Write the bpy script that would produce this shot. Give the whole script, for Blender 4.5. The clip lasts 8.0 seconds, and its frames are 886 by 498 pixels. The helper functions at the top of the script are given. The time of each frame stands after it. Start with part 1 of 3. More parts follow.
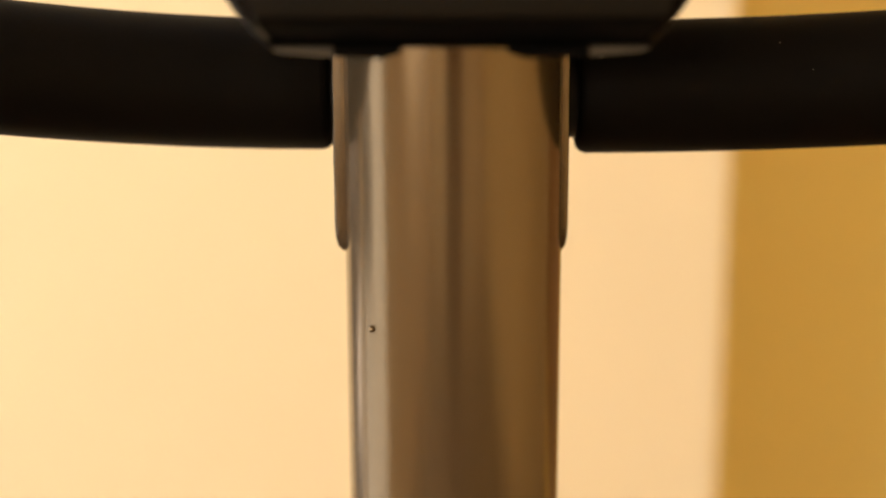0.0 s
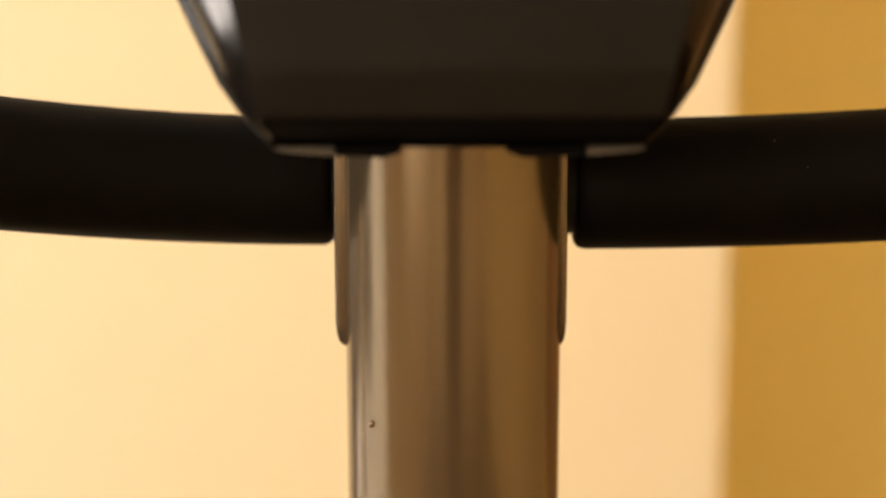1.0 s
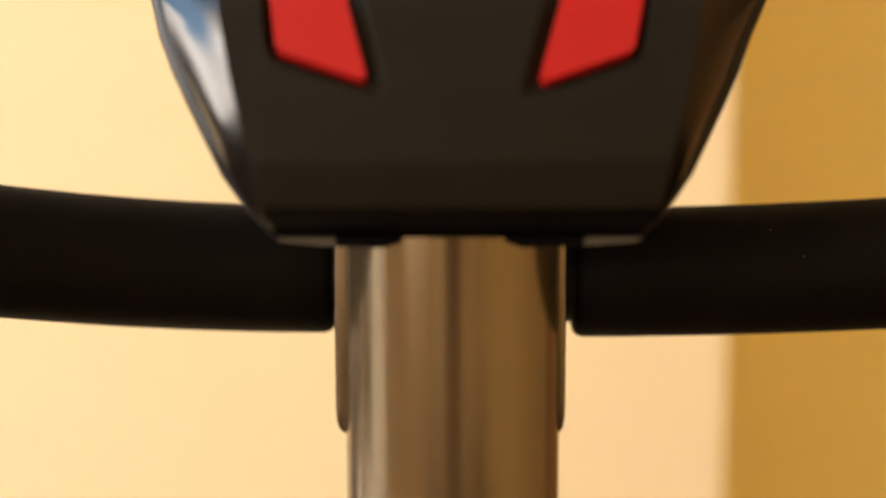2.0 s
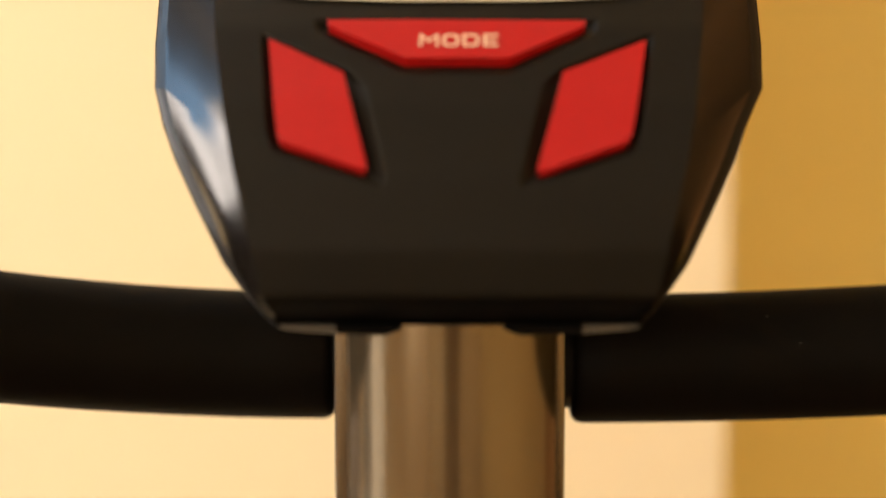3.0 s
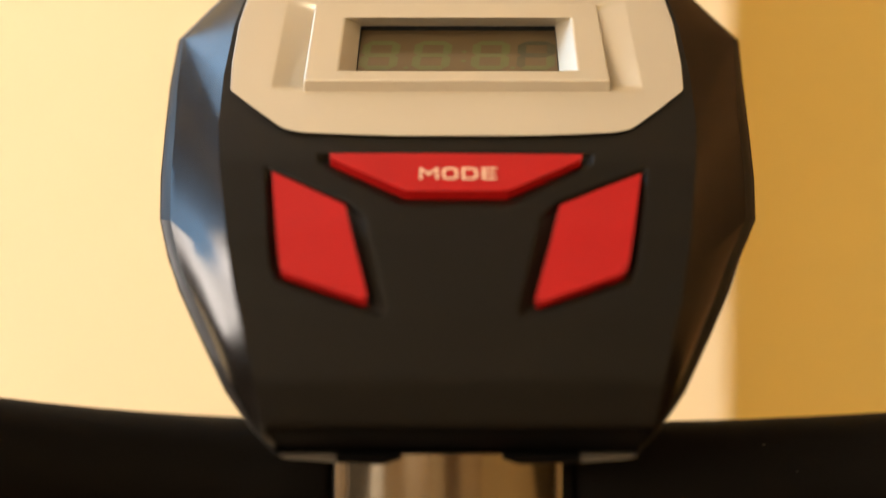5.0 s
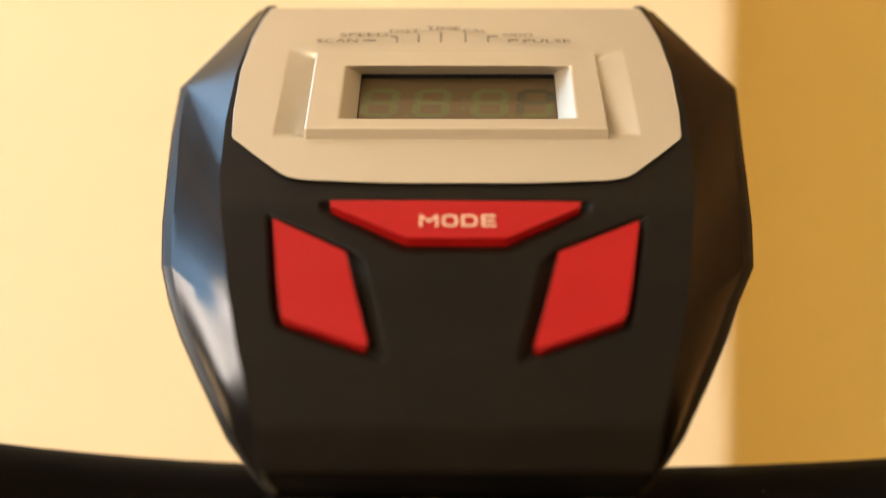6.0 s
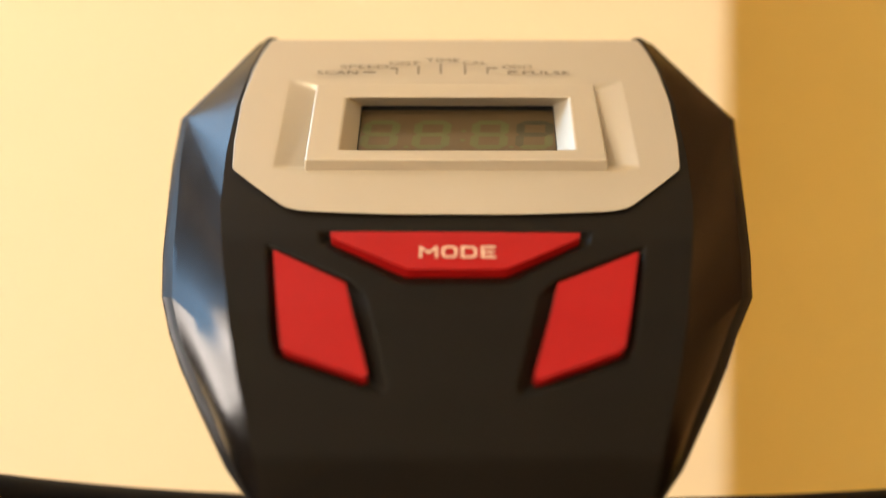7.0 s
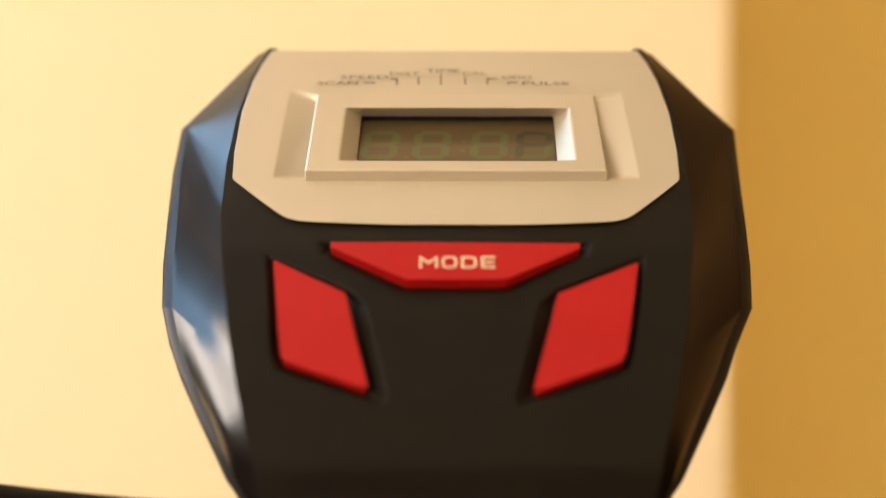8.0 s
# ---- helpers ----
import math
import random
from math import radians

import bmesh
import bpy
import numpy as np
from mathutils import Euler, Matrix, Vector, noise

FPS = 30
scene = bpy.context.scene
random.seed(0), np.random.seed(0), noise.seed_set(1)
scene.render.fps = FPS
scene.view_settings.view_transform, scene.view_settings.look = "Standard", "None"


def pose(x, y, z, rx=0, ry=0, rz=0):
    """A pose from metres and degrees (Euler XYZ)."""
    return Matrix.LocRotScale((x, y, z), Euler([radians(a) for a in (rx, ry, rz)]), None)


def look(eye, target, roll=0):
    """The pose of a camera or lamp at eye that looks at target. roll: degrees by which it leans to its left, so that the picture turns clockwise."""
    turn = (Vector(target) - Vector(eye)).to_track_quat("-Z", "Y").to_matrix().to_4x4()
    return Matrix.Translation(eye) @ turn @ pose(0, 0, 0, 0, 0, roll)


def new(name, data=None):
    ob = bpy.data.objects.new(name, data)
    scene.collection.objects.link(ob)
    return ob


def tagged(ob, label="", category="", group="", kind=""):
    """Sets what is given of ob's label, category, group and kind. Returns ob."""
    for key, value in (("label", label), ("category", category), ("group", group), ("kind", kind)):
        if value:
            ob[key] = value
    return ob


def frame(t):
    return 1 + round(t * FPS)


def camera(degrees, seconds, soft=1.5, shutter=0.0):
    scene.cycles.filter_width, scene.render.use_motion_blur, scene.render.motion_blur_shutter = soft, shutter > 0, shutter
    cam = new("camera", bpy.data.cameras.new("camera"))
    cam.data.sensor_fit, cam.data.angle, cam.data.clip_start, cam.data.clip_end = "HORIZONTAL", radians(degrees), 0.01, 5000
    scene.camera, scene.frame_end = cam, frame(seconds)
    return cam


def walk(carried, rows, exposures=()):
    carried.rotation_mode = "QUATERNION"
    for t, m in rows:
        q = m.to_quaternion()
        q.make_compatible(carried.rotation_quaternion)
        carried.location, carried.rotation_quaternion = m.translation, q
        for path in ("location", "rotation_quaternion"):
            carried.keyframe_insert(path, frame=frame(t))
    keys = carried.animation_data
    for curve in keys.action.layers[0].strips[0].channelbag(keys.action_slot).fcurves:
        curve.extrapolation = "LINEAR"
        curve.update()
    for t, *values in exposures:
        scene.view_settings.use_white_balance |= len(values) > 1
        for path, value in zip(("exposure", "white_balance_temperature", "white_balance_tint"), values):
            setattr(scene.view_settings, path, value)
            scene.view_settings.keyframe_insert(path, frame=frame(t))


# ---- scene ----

# ---------------------------------------------------------------- camera: a tripod head tilting up
H = 1.15                       # height of the lens when level
cam = camera(30.0, 8.0, soft=1.5)
cam.data.dof.use_dof = True
cam.data.dof.focus_distance = 0.445
cam.data.dof.aperture_fstop = 4.8
ROWS = [  # seconds, x, y, z - H, pitch, roll, yaw
    (0.0, -0.0001, 0.0226, -0.0119, -15.80, 0.19, 0.09),
    (0.5, -0.0001, 0.0207, -0.0105, -14.32, 0.16, 0.08),
    (1.0, -0.0001, 0.0185, -0.0091, -12.70, 0.13, 0.07),
    (1.5, -0.0001, 0.0165, -0.0079, -11.28, 0.11, 0.06),
    (3.0, 0.0, 0.0105, -0.0045, -7.02, 0.04, 0.04),
    (3.5, 0.0, 0.0087, -0.0037, -5.84, 0.02, 0.03),
    (4.0, 0.0, 0.0071, -0.0029, -4.74, 0.00, 0.03),
    (4.5, 0.0, 0.0056, -0.0022, -3.73, -0.02, 0.02),
    (6.0, 0.0, 0.0020, -0.0008, -1.33, -0.06, 0.01),
    (6.5, 0.0, 0.0011, -0.0004, -0.70, -0.07, 0.0),
    (7.0, 0.0, 0.0005, -0.0002, -0.33, -0.07, 0.0),
    (7.5, 0.0, 0.0002, -0.0001, -0.10, -0.08, 0.0),
    (8.0, 0.0, 0.0, 0.0, 0.0, -0.08, 0.0),
]
walk(cam, [(t, pose(x, y, H + z, 90 + p, 0, yaw) @ pose(0, 0, 0, 0, 0, -r)) for t, x, y, z, p, r, yaw in ROWS],
     exposures=[(0.0, 0.0), (8.0, 0.0)])

# ---------------------------------------------------------------- world, sun, lamps
SUN_DIR = Vector((0.91, 0.60, -1.34)).normalized()      # way the sunlight goes
world = bpy.data.worlds.new("world")
scene.world = world
world.use_nodes = True
wn = world.node_tree.nodes
sky = wn.new("ShaderNodeTexSky")
sky.sky_type = "NISHITA"
sky.sun_disc = False
sky.sun_elevation = math.asin(-SUN_DIR.z)
sky.sun_rotation = math.atan2(-SUN_DIR.x, -SUN_DIR.y)
world.node_tree.links.new(sky.outputs[0], wn["Background"].inputs[0])
wn["Background"].inputs[1].default_value = 0.12

sun = new("sun", bpy.data.lights.new("sun", "SUN"))
sun.data.energy, sun.data.angle, sun.data.color = 5.0, radians(0.5), (1.0, 0.93, 0.82)
sun.matrix_world = look((-4, -2, 5), Vector((-4, -2, 5)) + SUN_DIR)


def area(name, eye, target, sx, sy, watts, colour):
    ob = new(name, bpy.data.lights.new(name, "AREA"))
    ob.data.shape, ob.data.size, ob.data.size_y = "RECTANGLE", sx, sy
    ob.data.energy, ob.data.color = watts, colour
    ob.matrix_world = look(eye, target)
    return ob


# main fill, in an unseen window added to the side wall
area("west_fill_light", (-1.29, -1.40, 1.48), (0, -1.40, 1.48), 1.50, 1.16, 49.0, (1.0, 0.885, 0.74))
area("side_window_daylight", (-1.29, 0.625, 1.45), (0, 0.58, 1.30), 0.60, 1.15, 6.5, (1.0, 0.93, 0.88))
# warm fill from an added lamp, aimed at the button ledges
area("ceiling_fill_light", (-0.85, -0.22, 2.375), (-0.85, -0.22, 0), 0.34, 0.34, 7.0, (1.0, 0.86, 0.58))


# ---------------------------------------------------------------- materials
def material(name, base, rough, metal=0.0, vary=0.06, scale=60.0, fine=900.0, bump=0.05, coat=0.0, spec=0.5, stretch=(1, 1, 1), dist=0.0004):
    m = bpy.data.materials.new(name)
    m.use_nodes = True
    nt = m.node_tree
    b = nt.nodes["Principled BSDF"]
    co = nt.nodes.new("ShaderNodeTexCoord")
    mp = nt.nodes.new("ShaderNodeMapping")
    mp.inputs["Scale"].default_value = stretch
    nt.links.new(co.outputs["Object"], mp.inputs[0])
    big = nt.nodes.new("ShaderNodeTexNoise")
    big.inputs["Scale"].default_value, big.inputs["Detail"].default_value = scale, 5
    small = nt.nodes.new("ShaderNodeTexNoise")
    small.inputs["Scale"].default_value, small.inputs["Detail"].default_value = fine, 3
    for n in (big, small):
        nt.links.new(mp.outputs[0], n.inputs[0])
    ramp = nt.nodes.new("ShaderNodeMixRGB")
    ramp.inputs[1].default_value = (*[c * (1 - vary) for c in base], 1)
    ramp.inputs[2].default_value = (*[min(1, c * (1 + vary)) for c in base], 1)
    nt.links.new(big.outputs[0], ramp.inputs[0])
    nt.links.new(ramp.outputs[0], b.inputs["Base Color"])
    mr = nt.nodes.new("ShaderNodeMapRange")
    mr.inputs["To Min"].default_value, mr.inputs["To Max"].default_value = rough * 0.88, min(1, rough * 1.12)
    nt.links.new(big.outputs[0], mr.inputs[0])
    nt.links.new(mr.outputs[0], b.inputs["Roughness"])
    bp = nt.nodes.new("ShaderNodeBump")
    bp.inputs["Strength"].default_value, bp.inputs["Distance"].default_value = bump, dist
    nt.links.new(small.outputs[0], bp.inputs["Height"])
    if bump > 0:
        nt.links.new(bp.outputs[0], b.inputs["Normal"])
    b.inputs["Metallic"].default_value = metal
    b.inputs["Coat Weight"].default_value = coat
    b.inputs["Specular IOR Level"].default_value = spec
    return m


M_WALL = material("cream_wall_paint", (0.83, 0.670, 0.430), 0.75, vary=0.03, scale=3.0, fine=160, bump=0.12, dist=0.001)
# shade of the set-back wall, put into a stronger yellow
M_WALL_SHADED = material("wall_paint_shaded", (0.97, 0.735, 0.240), 0.75, vary=0.03, scale=3.0, fine=160, bump=0.12, dist=0.001)
M_PALEY = material("bounce_yellow_paint", (0.86, 0.67, 0.33), 0.75, vary=0.03, scale=3.0, fine=160, bump=0.12, dist=0.001)
# tone of unseen surfaces added for reflections
M_BROWN = material("brown_reflection_tone", (0.42, 0.235, 0.105), 0.75, vary=0.04, scale=3.0, fine=160, bump=0.12, dist=0.001)
M_CEIL = material("white_ceiling_paint", (0.86, 0.83, 0.76), 0.85, vary=0.02, scale=2.0, fine=120, bump=0.1, dist=0.001)
M_FLOOR = material("brown_wood_floor", (0.130, 0.084, 0.045), 0.55, vary=0.25, scale=5.0, fine=60, bump=0.1, stretch=(1, 9, 1))
# tone of the unseen window pieces that darken reflections
M_DARK = material("dark_reflection_tone", (0.035, 0.022, 0.014), 0.5, vary=0.25, scale=9.0, fine=120, bump=0.1, stretch=(6, 6, 1))
M_WHITE = material("white_window_paint", (0.80, 0.80, 0.78), 0.4, vary=0.02, scale=8)
M_SHELL = material("charcoal_plastic", (0.0054, 0.0036, 0.0017), 0.47, vary=0.12, scale=45, fine=1800, bump=0.06, dist=0.0002, spec=0.13)
M_CHEEK = material("glossy_charcoal_plastic", (0.0066, 0.0046, 0.0032), 0.20, vary=0.12, scale=70, fine=1100, bump=0.12, dist=0.0001, spec=0.055)
M_REAR = material("grey_rear_plastic", (0.018, 0.0135, 0.009), 0.6, vary=0.08, spec=0.10)
M_RIM = material("grey_rim_plastic", (0.060, 0.048, 0.034), 0.5, vary=0.08, spec=0.3)
M_EDGE = material("dark_rim_plastic", (0.0090, 0.0068, 0.0046), 0.45, vary=0.1, spec=0.10)
M_SILVER = material("silver_paint", (0.54, 0.475, 0.37), 0.36, metal=0.5, vary=0.03, scale=40, fine=2200, bump=0.04, dist=0.0001)
M_RED = material("red_button_plastic", (0.34, 0.0058, 0.0052), 0.42, vary=0.04, scale=90, fine=2500, bump=0.03, dist=0.0001, spec=0.20)
M_PRINT = material("pale_print", (0.76, 0.56, 0.40), 0.6, vary=0.02)
M_INK = material("dark_ink", (0.09, 0.065, 0.045), 0.6, vary=0.05)
M_LCD = material("lcd_glass", (0.078, 0.052, 0.025), 0.16, vary=0.05, scale=30, bump=0.0)
M_SEG = material("lcd_ghost_segment", (0.074, 0.076, 0.029), 0.2, vary=0.03, bump=0.0)
M_SEGD = material("lcd_dark_segment", (0.046, 0.042, 0.023), 0.2, vary=0.03, bump=0.0)
# upright streaks in the post's colour stand in for reflected stripes
M_POST = material("champagne_metal_paint", (0.190, 0.132, 0.072), 0.21, metal=0.80, vary=0.14, scale=170, fine=1600, bump=0.0, stretch=(1, 1, 0.015))
M_STEEL = material("bracket_metal", (0.17, 0.125, 0.08), 0.26, metal=0.9, vary=0.06)
M_FOAM = material("black_foam", (0.0030, 0.0019, 0.0010), 0.58, vary=0.25, scale=60, fine=1200, bump=0.15, dist=0.0003, spec=0.055)
# black of the rim tabs, and of the undercut band to colour in its shade
M_BAND = material("shade_and_tab_black", (0.0020, 0.0015, 0.0010), 0.7, vary=0.15, scale=60, spec=0.04)
M_DUST = material("grey_dust", (0.16, 0.14, 0.11), 0.8, vary=0.1)
M_TUBE = material("black_tube_paint", (0.006, 0.0055, 0.005), 0.55, spec=0.2)
# glow for outdoors, its white and blue placed for the flank's reflections
M_OUTSIDE = bpy.data.materials.new("daylight_outdoors")
M_OUTSIDE.use_nodes = True
ot = M_OUTSIDE.node_tree
ob_ = ot.nodes["Principled BSDF"]
ob_.inputs["Base Color"].default_value = (0.0, 0.0, 0.0, 1)
og = ot.nodes.new("ShaderNodeNewGeometry")
os_ = ot.nodes.new("ShaderNodeSeparateXYZ")
om = ot.nodes.new("ShaderNodeMapRange")
om.inputs["From Min"].default_value, om.inputs["From Max"].default_value = 1.48, 1.64
oc = ot.nodes.new("ShaderNodeMixRGB")
oc.inputs[1].default_value, oc.inputs[2].default_value = (1.35, 1.20, 1.08, 1), (0.25, 0.42, 0.62, 1)
ot.links.new(og.outputs["Position"], os_.inputs[0])
ot.links.new(os_.outputs["Z"], om.inputs[0])
ot.links.new(om.outputs[0], oc.inputs[0])
og2 = ot.nodes.new("ShaderNodeMapRange")          # dims the glow low down, to hold back the post's reflection
og2.inputs["From Min"].default_value, og2.inputs["From Max"].default_value = 0.05, 0.40
og2.inputs["To Min"].default_value = 0.16
ot.links.new(os_.outputs["Z"], og2.inputs[0])
ox = ot.nodes.new("ShaderNodeVectorMath")
ox.operation = "SCALE"
ot.links.new(oc.outputs[0], ox.inputs[0])
ot.links.new(og2.outputs[0], ox.inputs["Scale"])
ot.links.new(ox.outputs[0], ob_.inputs["Emission Color"])
ob_.inputs["Emission Strength"].default_value = 15.0
# glowing sheet out of view, added to brighten the post's left strip
M_WEST_GLOW = bpy.data.materials.new("west_glow")
M_WEST_GLOW.use_nodes = True
pb = M_WEST_GLOW.node_tree.nodes["Principled BSDF"]
pb.inputs["Base Color"].default_value = (0.4, 0.4, 0.38, 1)
pb.inputs["Emission Color"].default_value, pb.inputs["Emission Strength"].default_value = (1.0, 0.98, 0.96, 1), 2.4
M_LAMP = material("frosted_lamp_cover", (0.75, 0.72, 0.66), 0.5, vary=0.02)
M_GLASS = bpy.data.materials.new("window_glass")
M_GLASS.use_nodes = True
gb = M_GLASS.node_tree.nodes["Principled BSDF"]
gb.inputs["Transmission Weight"].default_value, gb.inputs["Roughness"].default_value, gb.inputs["IOR"].default_value = 1.0, 0.0, 1.45


# ---------------------------------------------------------------- mesh helpers
def part(name, bm, mat, parent=None, label="", smooth=False, bevel=0.0, segs=2, angle=30, limit=22):
    me = bpy.data.meshes.new(name)
    bm.normal_update()
    bm.to_mesh(me)
    bm.free()
    me.materials.append(mat)
    if smooth:
        for p in me.polygons:
            p.use_smooth = True
        me.set_sharp_from_angle(angle=radians(angle))
    ob = new(name, me)
    ob.parent = parent
    if label:
        ob["label"] = label
    if bevel:
        mod = ob.modifiers.new("bevel", "BEVEL")
        mod.width, mod.segments, mod.limit_method, mod.angle_limit = bevel, segs, "ANGLE", radians(limit)
        mod.harden_normals = False
    return ob


def box(x0, x1, y0, y1, z0, z1, bm=None):
    bm = bm or bmesh.new()
    m = Matrix.LocRotScale(((x0 + x1) / 2, (y0 + y1) / 2, (z0 + z1) / 2), None, (x1 - x0, y1 - y0, z1 - z0))
    bmesh.ops.create_cube(bm, size=1, matrix=m)
    return bm


def loft(rings, close=True, cap0=False, cap1=False, bm=None):
    """Quads between rings of points of one length."""
    bm = bm or bmesh.new()
    vs = [[bm.verts.new(p) for p in r] for r in rings]
    n = len(rings[0])
    for a, b in zip(vs, vs[1:]):
        for i in range(n if close else n - 1):
            j = (i + 1) % n
            bm.faces.new((a[i], a[j], b[j], b[i]))
    if cap0:
        bm.faces.new(vs[0][::-1])
    if cap1:
        bm.faces.new(vs[-1])
    return bm


def fixed(bm):
    bmesh.ops.recalc_face_normals(bm, faces=bm.faces)
    return bm


def smoothstep(v):
    v = np.clip(v, 0, 1)
    return v * v * (3 - 2 * v)


def inside_distance(x, z, poly, widths=None):
    """Distance to the rim of a convex polygon, positive inside, each side's over its own width if given."""
    poly = np.array(poly)
    area2 = sum(a[0] * b[1] - b[0] * a[1] for a, b in zip(poly, np.roll(poly, -1, 0)))
    d = np.full(np.shape(x), 1e3)
    for k, (a, b) in enumerate(zip(poly, np.roll(poly, -1, 0))):
        e = b - a
        n = np.array((-e[1], e[0])) / np.hypot(*e) * (1 if area2 > 0 else -1)
        d = np.minimum(d, ((x - a[0]) * n[0] + (z - a[1]) * n[1]) / (widths[k] if widths else 1.0))
    return d


# ---------------------------------------------------------------- the room
T = 0.10
FY, RY = 1.00, 1.45            # the near part of the end wall, and the part set back
CORNER = 0.1715
X0, X1, Y0, TOP = -1.30, 1.90, -2.60, 2.42
W0, W1, WZ0, WZ1 = 0.12, 0.97, 0.12, 2.25   # tall glazing in the side wall

bm = box(X0 - T, X1 + T, Y0 - T, FY + 0.12, -T, 0)
box(CORNER - 0.12, X1 + T, FY + 0.12, RY + T, -T, 0, bm)
tagged(part("floor", bm, M_FLOOR), "brown wooden floor of the room", "floor", kind="structure")
bm = box(X0 - T, X1 + T, Y0 - T, FY + 0.12, TOP, TOP + T)
box(CORNER - 0.12, X1 + T, FY + 0.12, RY + T, TOP, TOP + T, bm)
tagged(part("ceiling", bm, M_CEIL), "plain white painted ceiling", "ceiling", kind="structure")
N0, N1, NZ0, NZ1 = -1.27, -0.43, 0.12, 2.32   # window in the end wall, beside the bike
bm = box(X0 - T, N0, FY, FY + 0.12, 0, TOP)
box(N1, CORNER, FY, FY + 0.12, 0, TOP, bm)
box(N0, N1, FY, FY + 0.12, 0, NZ0, bm)
box(N0, N1, FY, FY + 0.12, NZ1, TOP, bm)
box(CORNER - 0.12, CORNER, FY + 0.1201, RY + T, 0, TOP, bm)
tagged(part("wall_north", bm, M_WALL), "cream-yellow painted wall with an outer corner", "wall", kind="structure")
tagged(part("wall_north_recess", box(CORNER + 0.002, X1, RY, RY + T, 0, TOP), M_WALL_SHADED), "set-back wall with its shade put into a stronger yellow", "wall", kind="structure")
# unseen board, brown only to darken what the right flank reflects
tagged(part("reflection_board", box(0.46, X1 - 0.002, RY - 0.012, RY - 0.001, 0.30, 2.30), M_BROWN), "unseen brown board added to darken the right flank's reflection", "wall", kind="structure")
win = tagged(new("window_3"), "white painted window with an added dark panel", "window", kind="structure")
bm = box(N0, N0 + 0.04, FY + 0.04, FY + 0.08, NZ0, NZ1)
box(N1 - 0.04, N1, FY + 0.04, FY + 0.08, NZ0, NZ1, bm)
box(N0 + 0.04, N1 - 0.04, FY + 0.04, FY + 0.08, NZ0, NZ0 + 0.04, bm)
box(N0 + 0.04, N1 - 0.04, FY + 0.04, FY + 0.08, NZ1 - 0.04, NZ1, bm)
part("window_frame", bm, M_WHITE, win)
# added rail and panel, out of view, darken the post's and flank's reflections
part("rail", box(N0 + 0.04, -0.765, FY + 0.035, FY + 0.085, 0.66, 0.87), M_DARK, win, "unseen dark rail added for the post's reflection")
part("reflection_panel", box(-0.76, N1 - 0.04, FY + 0.035, FY + 0.085, NZ0 + 0.04, 1.53), M_DARK, win, "unseen dark panel added to darken the flank's reflection")
bm = bmesh.new()
bm.faces.new([bm.verts.new(p) for p in ((-6, 3.2, -1), (0.04, 3.2, -1), (0.04, 3.2, 6), (-6, 3.2, 6))])
tagged(part("backdrop", bm, M_OUTSIDE), "bright pale ground and blue sky outdoors", "sky", kind="structure")
bm = bmesh.new()
bm.faces.new([bm.verts.new(p) for p in ((-4.5, -3, -2), (-4.5, 3.1, -2), (-4.5, 3.1, 2.6), (-4.5, -3, 2.6))])
tagged(part("backdrop_west", bm, M_WEST_GLOW), "unseen glowing sheet added to brighten the post's left strip", "ground", kind="structure")
D0, D1, DZ = -0.42, 0.48, 2.04     # unseen doorway and unlit passage, added for the post's dark stripe
bm = box(X0, D0, Y0 - T, Y0, 0, TOP)
box(D1, X1, Y0 - T, Y0, 0, TOP, bm)
box(D0, D1, Y0 - T, Y0, DZ, TOP, bm)
tagged(part("wall_south", bm, M_WALL), "cream-yellow painted rear wall with an added doorway", "wall", kind="structure")
bm = box(D0 - 0.22, D0 - 0.12, Y0 - 1.6, Y0 - T - 0.001, 0, TOP)
box(D1 + 0.12, D1 + 0.22, Y0 - 1.6, Y0 - T - 0.001, 0, TOP, bm)
box(D0 - 0.12, D1 + 0.12, Y0 - 1.6, Y0 - 1.5, 0, TOP, bm)
box(D0 - 0.12, D1 + 0.12, Y0 - 1.5, Y0 - T - 0.001, TOP, TOP + T, bm)
box(D0 - 0.12, D1 + 0.12, Y0 - 1.5, Y0 - T - 0.001, -T, 0, bm)
tagged(part("added_passage", bm, M_BROWN), "unseen dark passage added for the post's reflection", "wall", kind="structure")
# closing wall out of view, yellow to warm the light it throws back
tagged(part("wall_east", box(X1, X1 + T, Y0 - T, RY + T, 0, TOP), M_PALEY), "unseen side wall, coloured yellow for its bounce", "wall", kind="structure")
V0, V1 = -2.18, -0.62          # wide window further back in the same wall, unseen, added for fill
bm = box(X0 - T, X0 - 0.001, Y0 - T, V0, 0, TOP)
box(X0 - T, X0 - 0.001, V1, W0, 0, TOP, bm)
box(X0 - T, X0 - 0.001, V0, V1, 0, 0.86, bm)
box(X0 - T, X0 - 0.001, V0, V1, 2.10, TOP, bm)
box(X0 - T, X0 - 0.001, W1, FY - 0.001, 0, TOP, bm)
box(X0 - T, X0 - 0.001, W0, W1, 0, WZ0, bm)
box(X0 - T, X0 - 0.001, W0, W1, WZ1, TOP, bm)
tagged(part("wall_west", bm, M_WALL), "cream-yellow painted wall with two window openings", "wall", kind="structure")
win = tagged(new("window_2"), "unseen window added to carry the fill light", "window", kind="structure")
bm = box(X0 - 0.08, X0 - 0.04, V0, V0 + 0.04, 0.86, 2.10)
box(X0 - 0.08, X0 - 0.04, V1 - 0.04, V1, 0.86, 2.10, bm)
box(X0 - 0.08, X0 - 0.04, V0 + 0.04, V1 - 0.04, 0.86, 0.90, bm)
box(X0 - 0.08, X0 - 0.04, V0 + 0.04, V1 - 0.04, 2.06, 2.10, bm)
part("window_frame", bm, M_WHITE, win)
win = tagged(new("window_1"), "tall glazed window with an added dark rail", "window", kind="structure")
bm = box(X0 - 0.08, X0 - 0.04, W0, W0 + 0.04, WZ0, WZ1)
